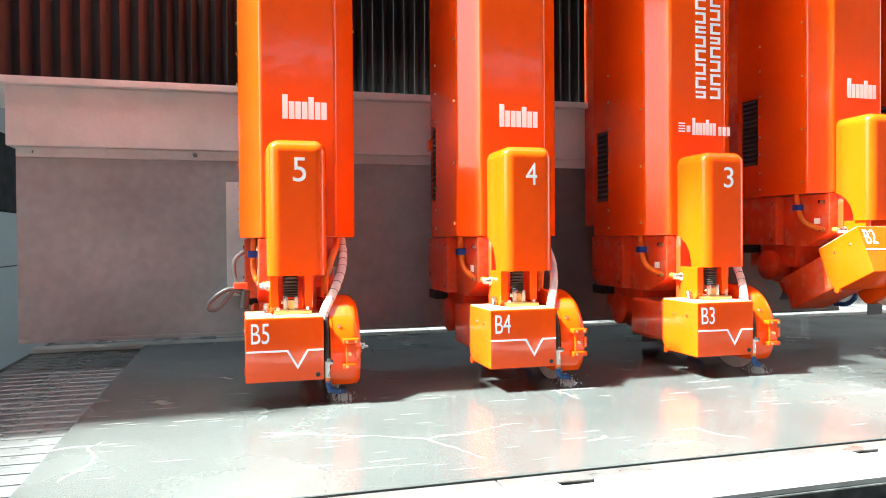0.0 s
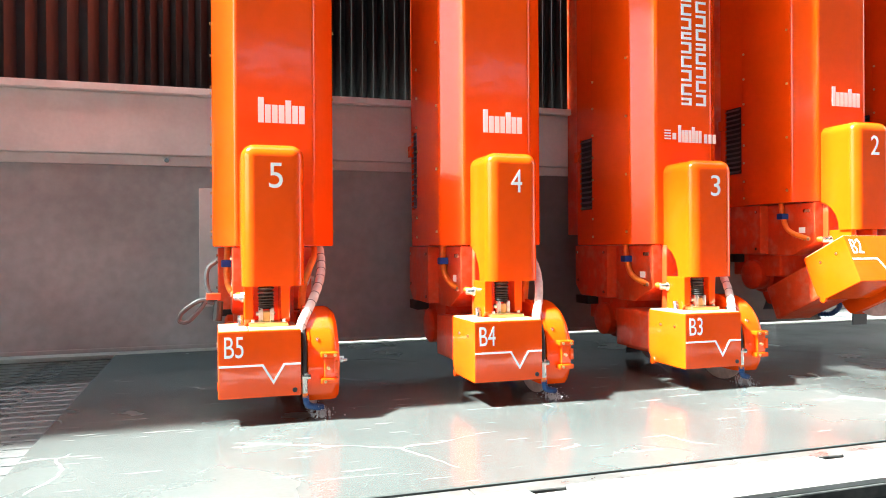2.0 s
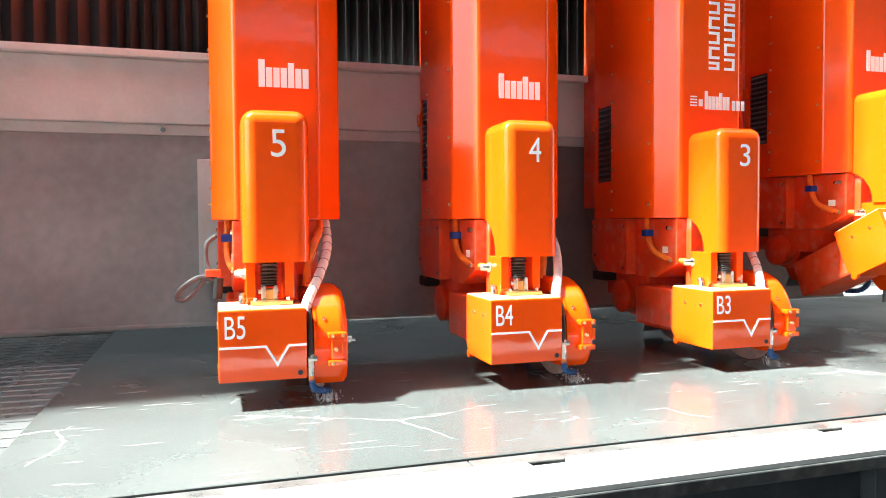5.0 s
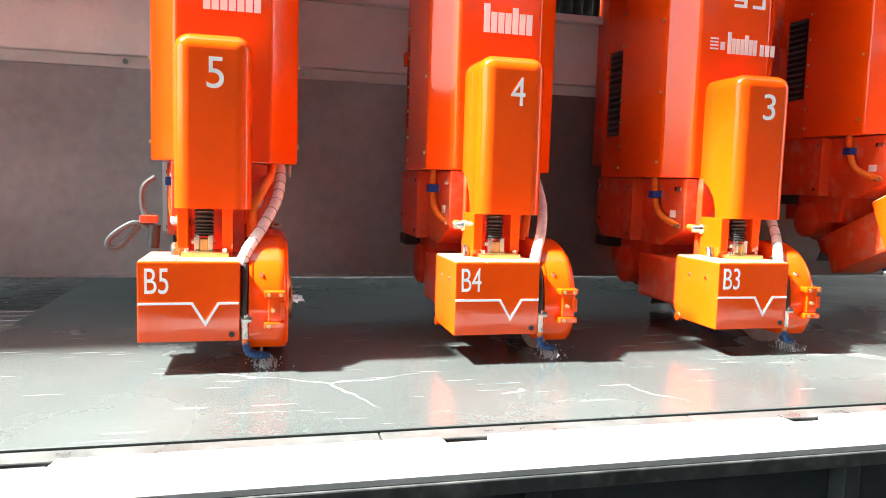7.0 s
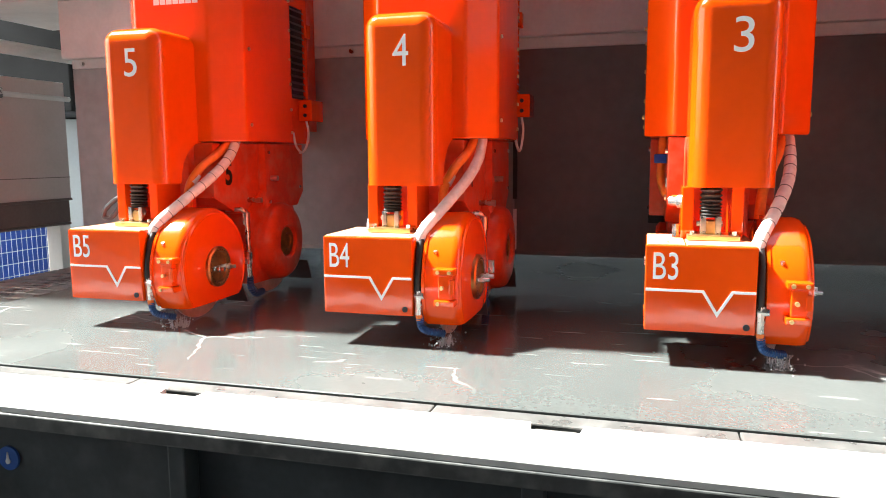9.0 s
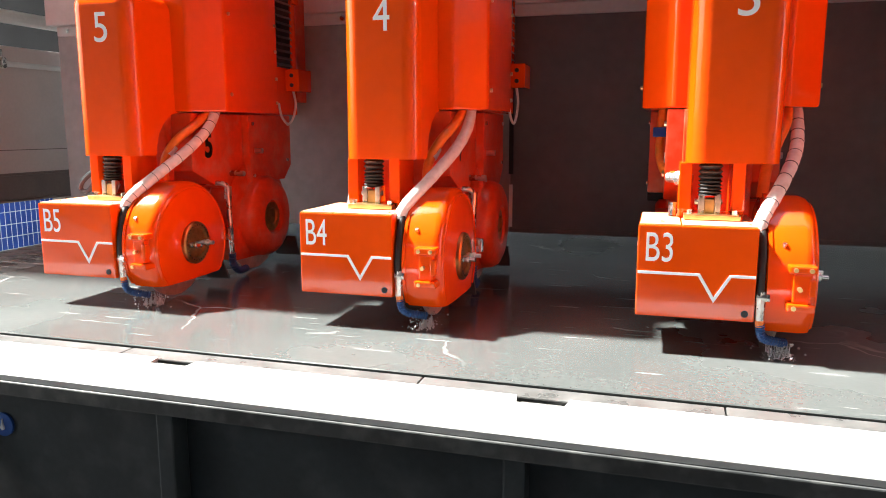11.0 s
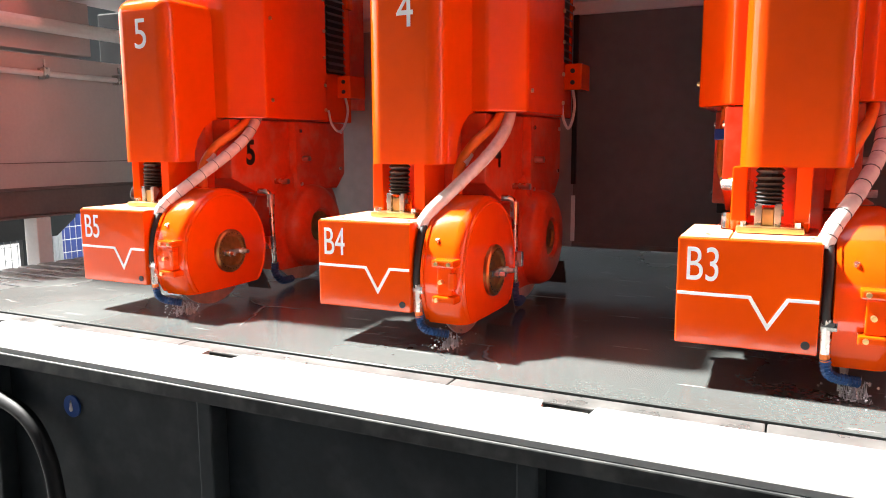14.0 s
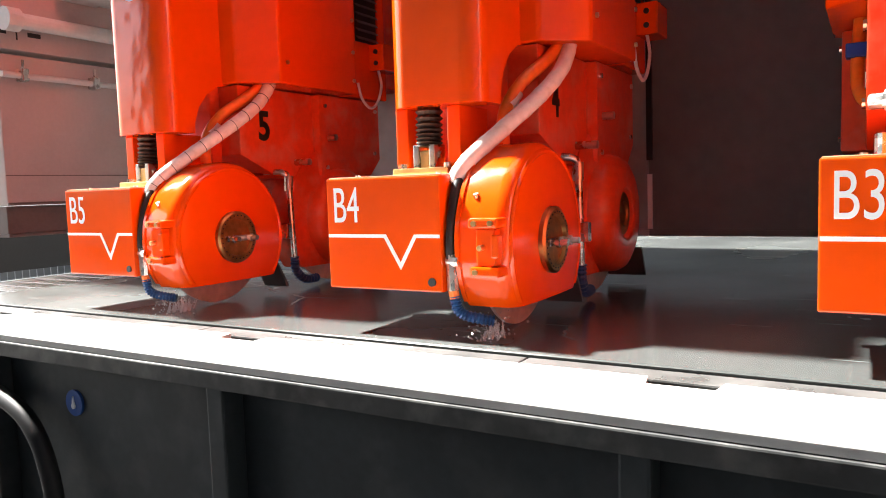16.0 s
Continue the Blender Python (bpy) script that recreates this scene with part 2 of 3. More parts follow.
def turned(profile, y, z, n=48, cut=None, flat=None):
    """A profile of (x, radius) turned round the x axis through (y, z); cut: the height below which it is sliced flat."""
    bm = bmesh.new()
    rings = []
    for x, r in profile:
        if r < 1e-5:
            rings.append([bm.verts.new((x, y, z))] * n)
        else:
            rings.append([bm.verts.new((x, y + r * math.cos(2 * math.pi * i / n), z + r * math.sin(2 * math.pi * i / n))) for i in range(n)])
    for a, b in zip(rings, rings[1:]):
        for i in range(n):
            q = [a[i], a[(i + 1) % n], b[(i + 1) % n], b[i]]
            q = list(dict.fromkeys(q))
            if len(q) > 2:
                bm.faces.new(q)
    if cut is not None:
        res = bmesh.ops.bisect_plane(bm, geom=bm.verts[:] + bm.edges[:] + bm.faces[:], plane_co=(0, y, cut), plane_no=(0, 0.0, -1), clear_outer=True)
        edges = [e for e in res["geom_cut"] if isinstance(e, bmesh.types.BMEdge)]
        bmesh.ops.edgenet_fill(bm, edges=edges)
    return bm


def curve_points(points, steps=8):
    """A smooth line through the points."""
    p = [Vector(q) for q in points]
    p = [2 * p[0] - p[1]] + p + [2 * p[-1] - p[-2]]
    out = []
    for i in range(1, len(p) - 2):
        for s in range(steps):
            t = s / steps
            out.append(0.5 * (2 * p[i] + (p[i + 1] - p[i - 1]) * t + (2 * p[i - 1] - 5 * p[i] + 4 * p[i + 1] - p[i + 2]) * t * t
                              + (3 * p[i] - p[i - 1] - 3 * p[i + 1] + p[i + 2]) * t ** 3))
    return out + [p[-2]]


def tube(points, r, n=10, steps=8, wave=0.0, period=2):
    """A hose along a smooth line; wave: how much every other ring swells."""
    line = curve_points(points, steps)
    bm = bmesh.new()
    rings = []
    side = Vector((0.3, 0.9, 0.1))
    for i, c in enumerate(line):
        d = (line[min(i + 1, len(line) - 1)] - line[max(i - 1, 0)]).normalized()
        side = (side - d * side.dot(d)).normalized()
        other = d.cross(side)
        rad = r * (1 + (wave if i % period == 0 else 0))
        rings.append([bm.verts.new(c + rad * (math.cos(2 * math.pi * k / n) * side + math.sin(2 * math.pi * k / n) * other)) for k in range(n)])
    for a, b in zip(rings, rings[1:]):
        for k in range(n):
            bm.faces.new((a[k], a[(k + 1) % n], b[(k + 1) % n], b[k]))
    bm.faces.new(rings[0]), bm.faces.new(rings[-1][::-1])
    return bm


def letters(body, width, height, m, mat, parent, name="marking", label="", weight=0.0):
    """Writing in the built-in font as a thin mesh of that width and height; it stands centred on its own x axis, in the xy plane set by m."""
    cu = bpy.data.curves.new("writing", "FONT")
    cu.body, cu.size, cu.extrude, cu.align_x, cu.offset = body, 1.0, 0.004, "CENTER", weight
    tmp = new("writing", cu)
    bpy.context.view_layer.update()
    me = bpy.data.meshes.new_from_object(tmp.evaluated_get(bpy.context.evaluated_depsgraph_get()))
    bpy.data.objects.remove(tmp)
    xs, ys = [v.co.x for v in me.vertices], [v.co.y for v in me.vertices]
    sx, sy = width / (max(xs) - min(xs)), height / (max(ys) - min(ys))
    me.transform(m @ Matrix.Diagonal((sx, sy, 0.1, 1)) @ Matrix.Translation((-(max(xs) + min(xs)) / 2, -min(ys), 0)))
    me.materials.clear()
    me.materials.append(mat)
    ob = new(name, me)
    ob.parent = parent
    if label:
        ob["label"] = label
    return ob


UP_FRONT = Matrix.Rotation(radians(90), 4, "X")     # writing that faces -y
MOVING = []                                         # what rides on the bridge


# ---- the setting ----
def setting(name, bm, mat, label, category, smooth=False):
    return tagged(part(name, bm, mat, None, smooth=smooth), label, category, kind="structure")


setting("floor", box(-9, 12, -6, 11, -0.1, 0.0), FLOOR, "grey concrete factory hall floor", "floor")
setting("wall_back", box(-9, 12, 11, 11.2, 0, 7), WALL, "pale factory wall behind the machine", "wall")
# slot in this wall is made up: sky light and a streak on the columns
front = box(-9, 12, -6.2, -6, 0, 4.3)
box(-9, 12, -6.2, -6, 4.62, 7, bm=front)
for k in range(8):
    box(-9 + 2.97 * k, -8.8 + 2.97 * k, -6.2, -6, 4.3, 4.62, bm=front)
setting("wall_front", front, WALL, "pale factory wall with an added slot for sky light", "wall")
# wide opening added so that sky light reaches the left screen
left = box(-9.2, -9, -6.2, -5.2, 0, 7)
box(-9.2, -9, 8.5, 11.2, 0, 7, bm=left)
box(-9.2, -9, -5.2, 8.5, 0, 0.6, bm=left)
box(-9.2, -9, -5.2, 8.5, 6.4, 7, bm=left)
setting("wall_left", left, WALL, "factory end wall with an added opening for sky light", "wall")
# added reflector: throws sunlight back onto the right sides of the heads
setting("bounce_wall_right", box(7.6, 7.8, -6.2, 11.2, 0, 7), WALL_BOUNCE, "white end wall added to bounce light onto the heads", "wall")
# unseen roof, its opening cut to sun the table but not the floor ahead
roof = box(6.2, 12, -6, 11, 7, 7.2)
box(-9, -8.4, -6, 11, 7, 7.2, bm=roof)
box(-8.4, 6.2, 5.2, 11, 7, 7.2, bm=roof)
box(-8.4, 6.2, -6, 1.4, 7, 7.2, bm=roof)
for k in range(1, 5):
    box(-8.4 + 3.18 * k, -8.3 + 3.18 * k, 1.4, 5.2, 7.0, 7.2, bm=roof)
setting("ceiling", roof, WALL, "unseen pale hall roof, opened where the sun is wanted", "ceiling")

# machine table: base, rail, edge and slats
TOP = 0.965
base_thing = tagged(new("machine_base"), "dark blue-grey steel machine base with upright ribs", "machine base")
part("side_panel", box(-1.0, 5.5, 1.735, 1.76, 0.05, 0.93), BASE, base_thing)
part("rear_panel", box(-1.0, 5.5, 5.5, 5.53, 0.05, 0.93), BASE, base_thing)
part("end_panel", box(-1.03, -1.0, 1.735, 5.53, 0.05, 0.93), BASE, base_thing)
part("end_panel", box(5.5, 5.53, 1.735, 5.53, 0.05, 0.93), BASE, base_thing)
part("plinth", box(-1.0, 5.5, 1.76, 5.5, 0.0, 0.06), BASE, base_thing)
part("top_flange", box(-1.0, 5.5, 1.684, 1.76, 0.922, 0.952, 0.003), FLANGE, base_thing)
for k in range(-2, 7):
    x = 0.792 + 0.675 * k
    post = part("rib", box(x, x + 0.038, 1.690, 1.735, 0.06, 0.925, 0.004), BASE, base_thing)
    part("rib_foot", box(x - 0.012, x + 0.050, 1.684, 1.735, 0.061, 0.085, 0.003), BASE, post)

rail_thing = tagged(new("table_rail"), "bright flat steel rail along the table edge, with short slots", "rail")
part("rail_plate", box(-1.0, 5.5, 1.688, 1.836, 0.953, 0.966, 0.002), RAIL, rail_thing)
slots = [0.668 + 0.793 * k for k in range(-2, 6)]
start = -1.0
for s in slots + [5.5]:
    if s > start:
        part("rail_lip", prism([(start, 1.8362), (s, 1.8362), (s - 0.006, 1.871), (start + 0.006, 1.871)], "z", 0.953, 0.966), RAIL, rail_thing)
    if -1.0 < s < 5.4:
        part("slot_liner", box(s, s + 0.088, 1.8362, 1.874, 0.935, 0.9385), BLACK, rail_thing)
        part("slot_tongue", box(s + 0.006, s + 0.082, 1.8365, 1.851, 0.939, 0.962, 0.002), EDGE, rail_thing)
        start = s + 0.088
edge_thing = tagged(new("table_edge"), "wet grey steel edge strips beside the stone slab", "edge strip")
rng = random.Random(11)
x = -1.0
while x < 5.49:
    w = min(rng.uniform(0.5, 0.9), 5.5 - x)
    part("strip", box(x, x + w - 0.003, 1.8765, 1.931, 0.93, 0.9605 + rng.uniform(-0.001, 0.001), 0.003), EDGE, edge_thing)
    x += w
part("rear_strip", box(-1.0, 5.5, 4.43, 4.55, 0.945, 0.966, 0.003), RAIL, edge_thing)

deck = tagged(new("slatted_table"), "wet grey slatted machine table under the stone slab", "table")
part("table_core", box(-1.0, 5.5, 1.76, 5.5, 0.88, 0.925), BASE, deck)
slat_mesh = None
for k in range(41):
    y = 1.936 + 0.086 * k
    if slat_mesh is None:
        ob = part("slat", box(-0.98, 5.48, 0, 0.07, 0.925, 0.944, 0.003, 1), SLAT, deck)
        slat_mesh = ob.data
    else:
        ob = new("slat", slat_mesh)
        ob.parent = deck
    ob.location.y = y

slab = part("stone_slab", box(-0.47, 4.6, 1.936, 4.42, 0.944, TOP, 0.002, 1), STONE, None)
tagged(slab, "large wet grey stone slab with thin white veins", "stone slab")


# ---- the bridge: beam, bellows and screens ----
def on_bridge(ob):
    MOVING.append(ob)
    return ob


def build_bridge():
    beam = on_bridge(tagged(new("bridge_beam"), "long light grey painted steel bridge beam", "beam"))
    part("box_beam", box(-0.93, 5.2, 3.42, 4.2, 1.905, 2.16, 0.006), BEAM, beam)
    part("lower_lip", box(-0.90, 5.2, 3.45, 4.1, 1.862, 1.904, 0.003), BEAM, beam)
    part("top_ledge", box(-1.6, 5.2, 3.38, 3.60, 2.161, 2.19, 0.003), BEAM, beam)
    part("back_web", box(-1.6, 5.2, 3.62, 4.1, 2.17, 4.6), BEAM, beam)
    # unseen block and arm, added to keep sun off column 5 and the left slab
    part("shade_block", box(-2.45, -1.97, 2.66, 4.1, 2.50, 5.3, 0.01), BEAM, beam)
    part("shade_block_arm", box(-1.969, -1.601, 3.62, 4.1, 3.75, 4.6), BEAM, beam)
    for k in range(8):
        x = -0.84 + 0.66 * k
        part("bolt", rod((x, 3.45, 1.883), (x, 3.438, 1.883), 0.010, n=8), STEEL, beam)
    screens = ((-0.90, 1.150, "grey rubber splash screen hanging under the beam"), (1.151, 3.36, "dark grey rubber splash screen with its gap painted on"))
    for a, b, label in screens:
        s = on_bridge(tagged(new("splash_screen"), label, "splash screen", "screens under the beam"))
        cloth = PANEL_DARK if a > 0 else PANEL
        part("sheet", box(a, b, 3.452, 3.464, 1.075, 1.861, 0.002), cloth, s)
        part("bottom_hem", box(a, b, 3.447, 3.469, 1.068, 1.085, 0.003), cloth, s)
        if a > 0:
            # strips in black and white paint the dark gap and the brightness through it
            part("gap_strip", box(1.147, 1.163, 3.440, 3.4515, 1.29, 1.861), BLACK, s)
            part("gap_strip", box(1.149, 1.161, 3.441, 3.4515, 1.09, 1.25), WHITE, s)
    plate = on_bridge(tagged(part("cover_plate", box(-0.05, 0.13, 3.425, 3.446, 1.25, 1.765, 0.004), BEAM, None), "pale grey cover plate fixed to the splash screen", "cover plate"))
    # pleated bellows: one folded sheet, real pleats
    bel = on_bridge(tagged(new("bellows_cover"), "black pleated bellows cover above the beam", "bellows"))
    pleats = []
    x, k = -1.6, 0
    while x < 5.2:
        pitch = 0.055 if x < -0.4 else 0.028
        pleats.append((x, 3.535 if k % 2 else 3.50))
        x += pitch / 2 + 0.012
        k += 1
    bm = bmesh.new()
    lo = [bm.verts.new((a, b, 2.191)) for a, b in pleats]
    hi = [bm.verts.new((a, b, 4.6)) for a, b in pleats]
    for i in range(len(lo) - 1):
        bm.faces.new((lo[i], lo[i + 1], hi[i + 1], hi[i]))
    part("folds", bm, BELLOWS, bel)
    part("backing", box(-1.6, 5.2, 3.575, 3.61, 2.191, 4.6), BELLOWS, bel)


build_bridge()


# ---- the heads ----
def logo(parent, x, z, y, w, h, heights=(1, 0.72, 0.72, 0.72, 0.92, 0.72, 0.72)):
    """A maker's mark as plain solid upright bars."""
    step = w / len(heights)
    for i, q in enumerate(heights):
        part("logo_bar", box(x + i * step, x + (i + 0.84) * step, y - 0.0012, y + 0.001, z, z + h * q), WHITE, parent)


def head(number, x0, lift, tilt):
    """A cutting and edge-finishing head: column, hood, front saw unit and rear saw unit. tilt: degrees by which the saw unit is swung up."""
    state = "lowered glossy" if tilt == 0 else "raised and tilted glossy"
    top = on_bridge(tagged(new("cutting_head"), "%s orange-red stone cutting head number %s" % (state, number), "cutting head", "heads on the bridge"))
    # column
    plan = [(-0.013, 3.03), (-0.013, 2.715), (0.062, 2.635), (0.322, 2.635), (0.402, 2.712), (0.402, 3.03)]
    col = part("column", prism(plan, "z", 1.508, 4.6, 0.009, 2), PAINT, top, "glossy orange-red sheet metal column", True)
    for sx in (-0.014, 0.403):
        out = 0.005 if sx > 0 else -0.005
        for y, heights in ((2.735, (1.562, 1.80, 2.04, 2.28)), (3.012, (1.545, 1.625, 1.715, 1.80, 1.90, 2.00, 2.12, 2.24))):
            for z in heights:
                part("screw", rod((sx, y, z), (sx + out, y, z), 0.0055, n=8), BRASS, col)
    carriage = part("carriage", box(0.018, 0.371, 3.032, 3.225, 1.507, 4.6, 0.006), PAINT, top)
    part("mounting_block", box(0.07, 0.31, 3.2255, 3.4205, 1.56, 4.6, 0.004), PAINT_WORN, top)
    for side in (0.018, 0.371):
        out = 1 if side > 0.1 else -1
        vent = part("vent", box(side, side + out * 0.0025, 3.070, 3.175, 1.672, 2.00), BLACK, carriage, "black louvred vent")
        part("vent_rim", box(side, side + out * 0.008, 3.176, 3.184, 1.668, 2.004), PAINT, vent)
        for k in range(14):
            z = 1.676 + 0.0235 * k
            part("louvre", prism([(side, z + 0.010), (side + out * 0.012, z), (side + out * 0.012, z + 0.003), (side, z + 0.014)], "y", 3.072, 3.173), STEEL_DULL, vent)
        part("bracket_pad", box(side, side + out * 0.016, 3.185, 3.222, 1.90, 1.95, 0.003), PAINT, carriage)
    junction = part("junction_box", box(0.3715, 0.425, 3.135, 3.235, 1.590, 1.668, 0.004), PAINT, top)
    for z in (1.612, 1.646):
        part("socket", rod((0.398, 3.135, z), (0.398, 3.131, z), 0.007, n=10), BLACK, junction)
    part("thin_cable", tube([(0.395, 3.15, 1.592), (0.400, 3.155, 1.545), (0.398, 3.135, 1.495), (0.396, 3.10, 1.475), (0.392, 3.065, 1.50), (0.39, 3.05, 1.545)], 0.0042, 8), HOSE_WHITE, top)
    if number == "3":
        for k in range(2):
            x = 0.182 + 0.070 * k
            z = 2.078
            for i in range(13):
                tall = 0.046 if (i + k) % 5 else 0.030
                part("lettering_bar", box(x, x + 0.048, 2.6338, 2.6352, z, z + 0.010), WHITE, col)
                part("lettering_bar", box(x + (0.0 if i % 2 else 0.036), x + (0.012 if i % 2 else 0.048), 2.6338, 2.6352, z + 0.0105, z + tall - 0.0105), WHITE, col)
                part("lettering_bar", box(x, x + 0.048, 2.6338, 2.6352, z + tall - 0.010, z + tall), WHITE, col)
                z += tall + 0.011
        logo(col, 0.165, 1.925, 2.635, 0.115, 0.070)
        for k in range(4):
            part("logo_bar", box(0.100, 0.130, 2.6338, 2.6352, 1.936 + 0.011 * k, 1.941 + 0.011 * k), WHITE, col)
        part("logo_bar", box(0.138, 0.155, 2.6338, 2.6352, 1.936, 1.962), WHITE, col)
        for k in range(3):
            part("logo_bar", box(0.290 + 0.021 * k, 0.305 + 0.021 * k, 2.6338, 2.6352, 1.925, 1.962), WHITE, col)
    else:
        logo(col, 0.137, 1.93, 2.635, 0.160, 0.086)
    # hood in front of the column
    side_line = [(2.455, 1.382), (2.455, 1.835), (2.66, 1.835), (2.66, 1.508)]
    side_line += [(2.66 - 0.12 * math.sin(a), 1.508 - 0.126 * (1 - math.cos(a))) for a in (0.35, 0.7, 1.05, 1.35)] + [(2.54, 1.382)]
    hx = {"4": 0.010, "3": 0.020}.get(number, 0.0)
    hood_bm = prism(side_line, "x", 0.074 + hx, 0.272 + hx)
    rounding = [e for e in hood_bm.edges if all(abs(v.co.y - 2.455) < 1e-4 for v in e.verts) and abs(e.verts[0].co.x - e.verts[1].co.x) < 1e-4]
    rounding += [e for e in hood_bm.edges if all(v.co.z > 1.83 for v in e.verts)]
    bmesh.ops.recalc_face_normals(hood_bm, faces=hood_bm.faces[:])
    bmesh.ops.bevel(hood_bm, geom=rounding, offset=0.042, segments=8, profile=0.5, affect="EDGES")
    hood = part("hood", hood_bm, PAINT, top, "rounded glossy orange-red hood", True)
    letters(number, 0.043, 0.080, Matrix.Translation((0.180 + 1.2 * hx, 2.4540, 1.694)) @ UP_FRONT, WHITE, hood, "number", "white number %s" % number)
    # lower body under the column
    body = part("lower_body", prism([(2.645, 1.506), (2.93, 1.506), (2.93, 1.27), (2.78, 1.27), (2.645, 1.33)], "x", 0.050, 0.315, 0.006), PAINT_WORN, top, "dusty orange-red gearbox body", True)
    rear_body = part("rear_body", prism([(2.931, 1.506), (3.222, 1.506), (3.222, 1.325), (3.17, 1.275), (2.931, 1.275)], "x", 0.006, 0.338, 0.005), PAINT_WORN, top, "dusty orange-red rear housing", True)
    for y, z in ((2.955, 1.475), (3.20, 1.475), (2.955, 1.30), (3.19, 1.345)):
        part("bolt", rod((0.338, y, z), (0.343, y, z), 0.006, n=8), STEEL, rear_body)
        part("bolt", rod((0.006, y, z), (0.001, y, z), 0.006, n=8), STEEL, rear_body)
    part("type_label", box(0.0475, 0.0505, 2.70, 2.735, 1.372, 1.397), WHITE, body)
    part("foot_bracket", box(0.004, 0.06, 3.10, 3.215, 1.235, 1.274, 0.004), BLACK, body)
    for y in (2.72, 2.74):
        for z in (1.345, 1.47):
            part("bolt", rod((0.051, y - 0.04, z), (0.044, y - 0.04, z), 0.008, n=8), STEEL, body)
    letters(number, 0.040, 0.078, Matrix.Translation((0.3166, 2.73, 1.368)) @ Matrix.Rotation(radians(90), 4, "Z") @ UP_FRONT, BLACK_INK, body, "number", "black number %s" % number, 0.03)
    # rear saw unit
    rear = part("rear_guard", turned([(0.235, 0.0), (0.235, 0.19), (0.252, 0.206), (0.305, 0.206), (0.318, 0.200), (0.324, 0.188), (0.327, 0.150), (0.333, 0.142), (0.356, 0.138), (0.372, 0.128), (0.382, 0.108), (0.384, 0.066), (0.380, 0.060), (0.368, 0.058), (0.368, 0)], 3.005, 1.155, 48, 1.02), PAINT_WORN, top, "dusty round blade guard", True)
    part("hub", turned([(0.3685, 0), (0.3685, 0.050), (0.374, 0.050), (0.376, 0.030), (0.371, 0.026), (0.371, 0)], 3.005, 1.155, 32), BRONZE, rear, "dark bronze hub", True)
    part("blade", turned([(0.295, 0), (0.295, 0.186), (0.301, 0.186), (0.301, 0)], 3.005, 1.155, 64), BLADE, top, "steel saw blade", True)
    part("rear_motor", turned([(0.03, 0), (0.03, 0.058), (0.04, 0.072), (0.09, 0.072), (0.10, 0.085), (0.244, 0.085), (0.244, 0)], 3.03, 1.175, 32), PAINT_WORN, top, "dusty round motor housing", True)
    part("hanger", box(0.06, 0.24, 2.86, 3.18, 1.17, 1.275, 0.008), PAINT_WORN, top)
    part("splash_flap", prism([(3.17, 1.06), (3.178, 1.06), (3.215, 0.985), (3.207, 0.983)], "x", 0.27, 0.37), HOSE_GREY, top)
    for y, z in ((2.97, 1.384), (2.85, 1.313)):
        part("grip_rod", rod((0.27, y, z), (0.365, y, z), 0.009), STEEL, rear)
    pipe = part("water_pipe", tube([(0.18, 2.74, 1.285), (0.30, 2.76, 1.287), (0.335, 2.775, 1.283), (0.342, 2.785, 1.26), (0.342, 2.79, 1.16), (0.342, 2.795, 1.05)], 0.008, 10), STEEL, top, smooth=True)
    part("coolant_hose", tube([(0.342, 2.795, 1.055), (0.34, 2.80, 1.02), (0.335, 2.84, 0.99), (0.325, 2.90, 0.985)], 0.010, 10, 8, 0.3), HOSE_BLUE, pipe, "dark blue segmented hose")
    part("elbow", rod((0.342, 2.785, 1.235), (0.342, 2.786, 1.275), 0.012), STEEL, pipe)
    # brackets, bellows and clevis between hood and saw box
    for x in (0.082, 0.196):
        part("bracket", prism([(2.485, 1.382), (2.60, 1.382), (2.60, 1.235), (2.52, 1.235), (2.485, 1.275)], "x", x, x + 0.028, 0.003), PAINT, top)
    part("back_plate", box(0.09, 0.25, 2.612, 2.644, 1.22, 1.505, 0.004), PAINT_WORN, top)
    # front saw unit, which swings round its rear pivot
    swing = Matrix.Translation((0, 2.64, 1.12)) @ Matrix.Rotation(radians(-tilt), 4, "X") @ Matrix.Translation((0, -2.64, -1.12))

    def sp(name, bm, mat, parent, label="", smooth=False):
        if name in ("hub", "stud", "lever", "lever_bolt", "rear_clip", "latch", "latch_arm", "latch_bolt"):
            bmesh.ops.translate(bm, vec=(0.010, 0, 0), verts=bm.verts[:])
        bmesh.ops.transform(bm, matrix=swing, verts=bm.verts[:])
        return part(name, bm, mat, parent, label, smooth)

    saw = sp("saw_box", prism([(2.366, 1.049), (2.366, 1.252), (2.60, 1.252), (2.60, 1.08), (2.575, 1.049)], "x", 0.0, 0.246, 0.004), PAINT, top, "glossy orange-red saw motor box with a white stripe", True)
    sp("lid", box(0.003, 0.088, 2.372, 2.596, 1.2505, 1.2545, 0.001), LID_SUNLIT, saw, "lid in a pale sunlit colour")
    sp("lid", box(0.092, 0.243, 2.372, 2.596, 1.2505, 1.2545, 0.001), LID_SUNLIT, saw, "lid in a pale sunlit colour")
    for x, y in ((0.05, 2.40), (0.07, 2.57), (0.228, 2.395), (0.228, 2.57)):
        sp("lid_screw", rod((x, y, 1.254), (x, y, 1.258), 0.005, n=8), STEEL, saw)
    letters("B" + number, 0.056, 0.064, swing @ Matrix.Translation((0.046, 2.3652, 1.172)) @ UP_FRONT, WHITE, saw, "marking", "white marking B%s" % number)
    line = [(0.002, 1.150), (0.132, 1.150), (0.162, 1.100), (0.192, 1.150), (0.244, 1.150), (0.244, 1.144), (0.196, 1.144), (0.162, 1.087), (0.128, 1.144), (0.002, 1.144)]
    sp("stripe", prism(line, "y", 2.3645, 2.3665), WHITE, saw, "white stripe with a notch")
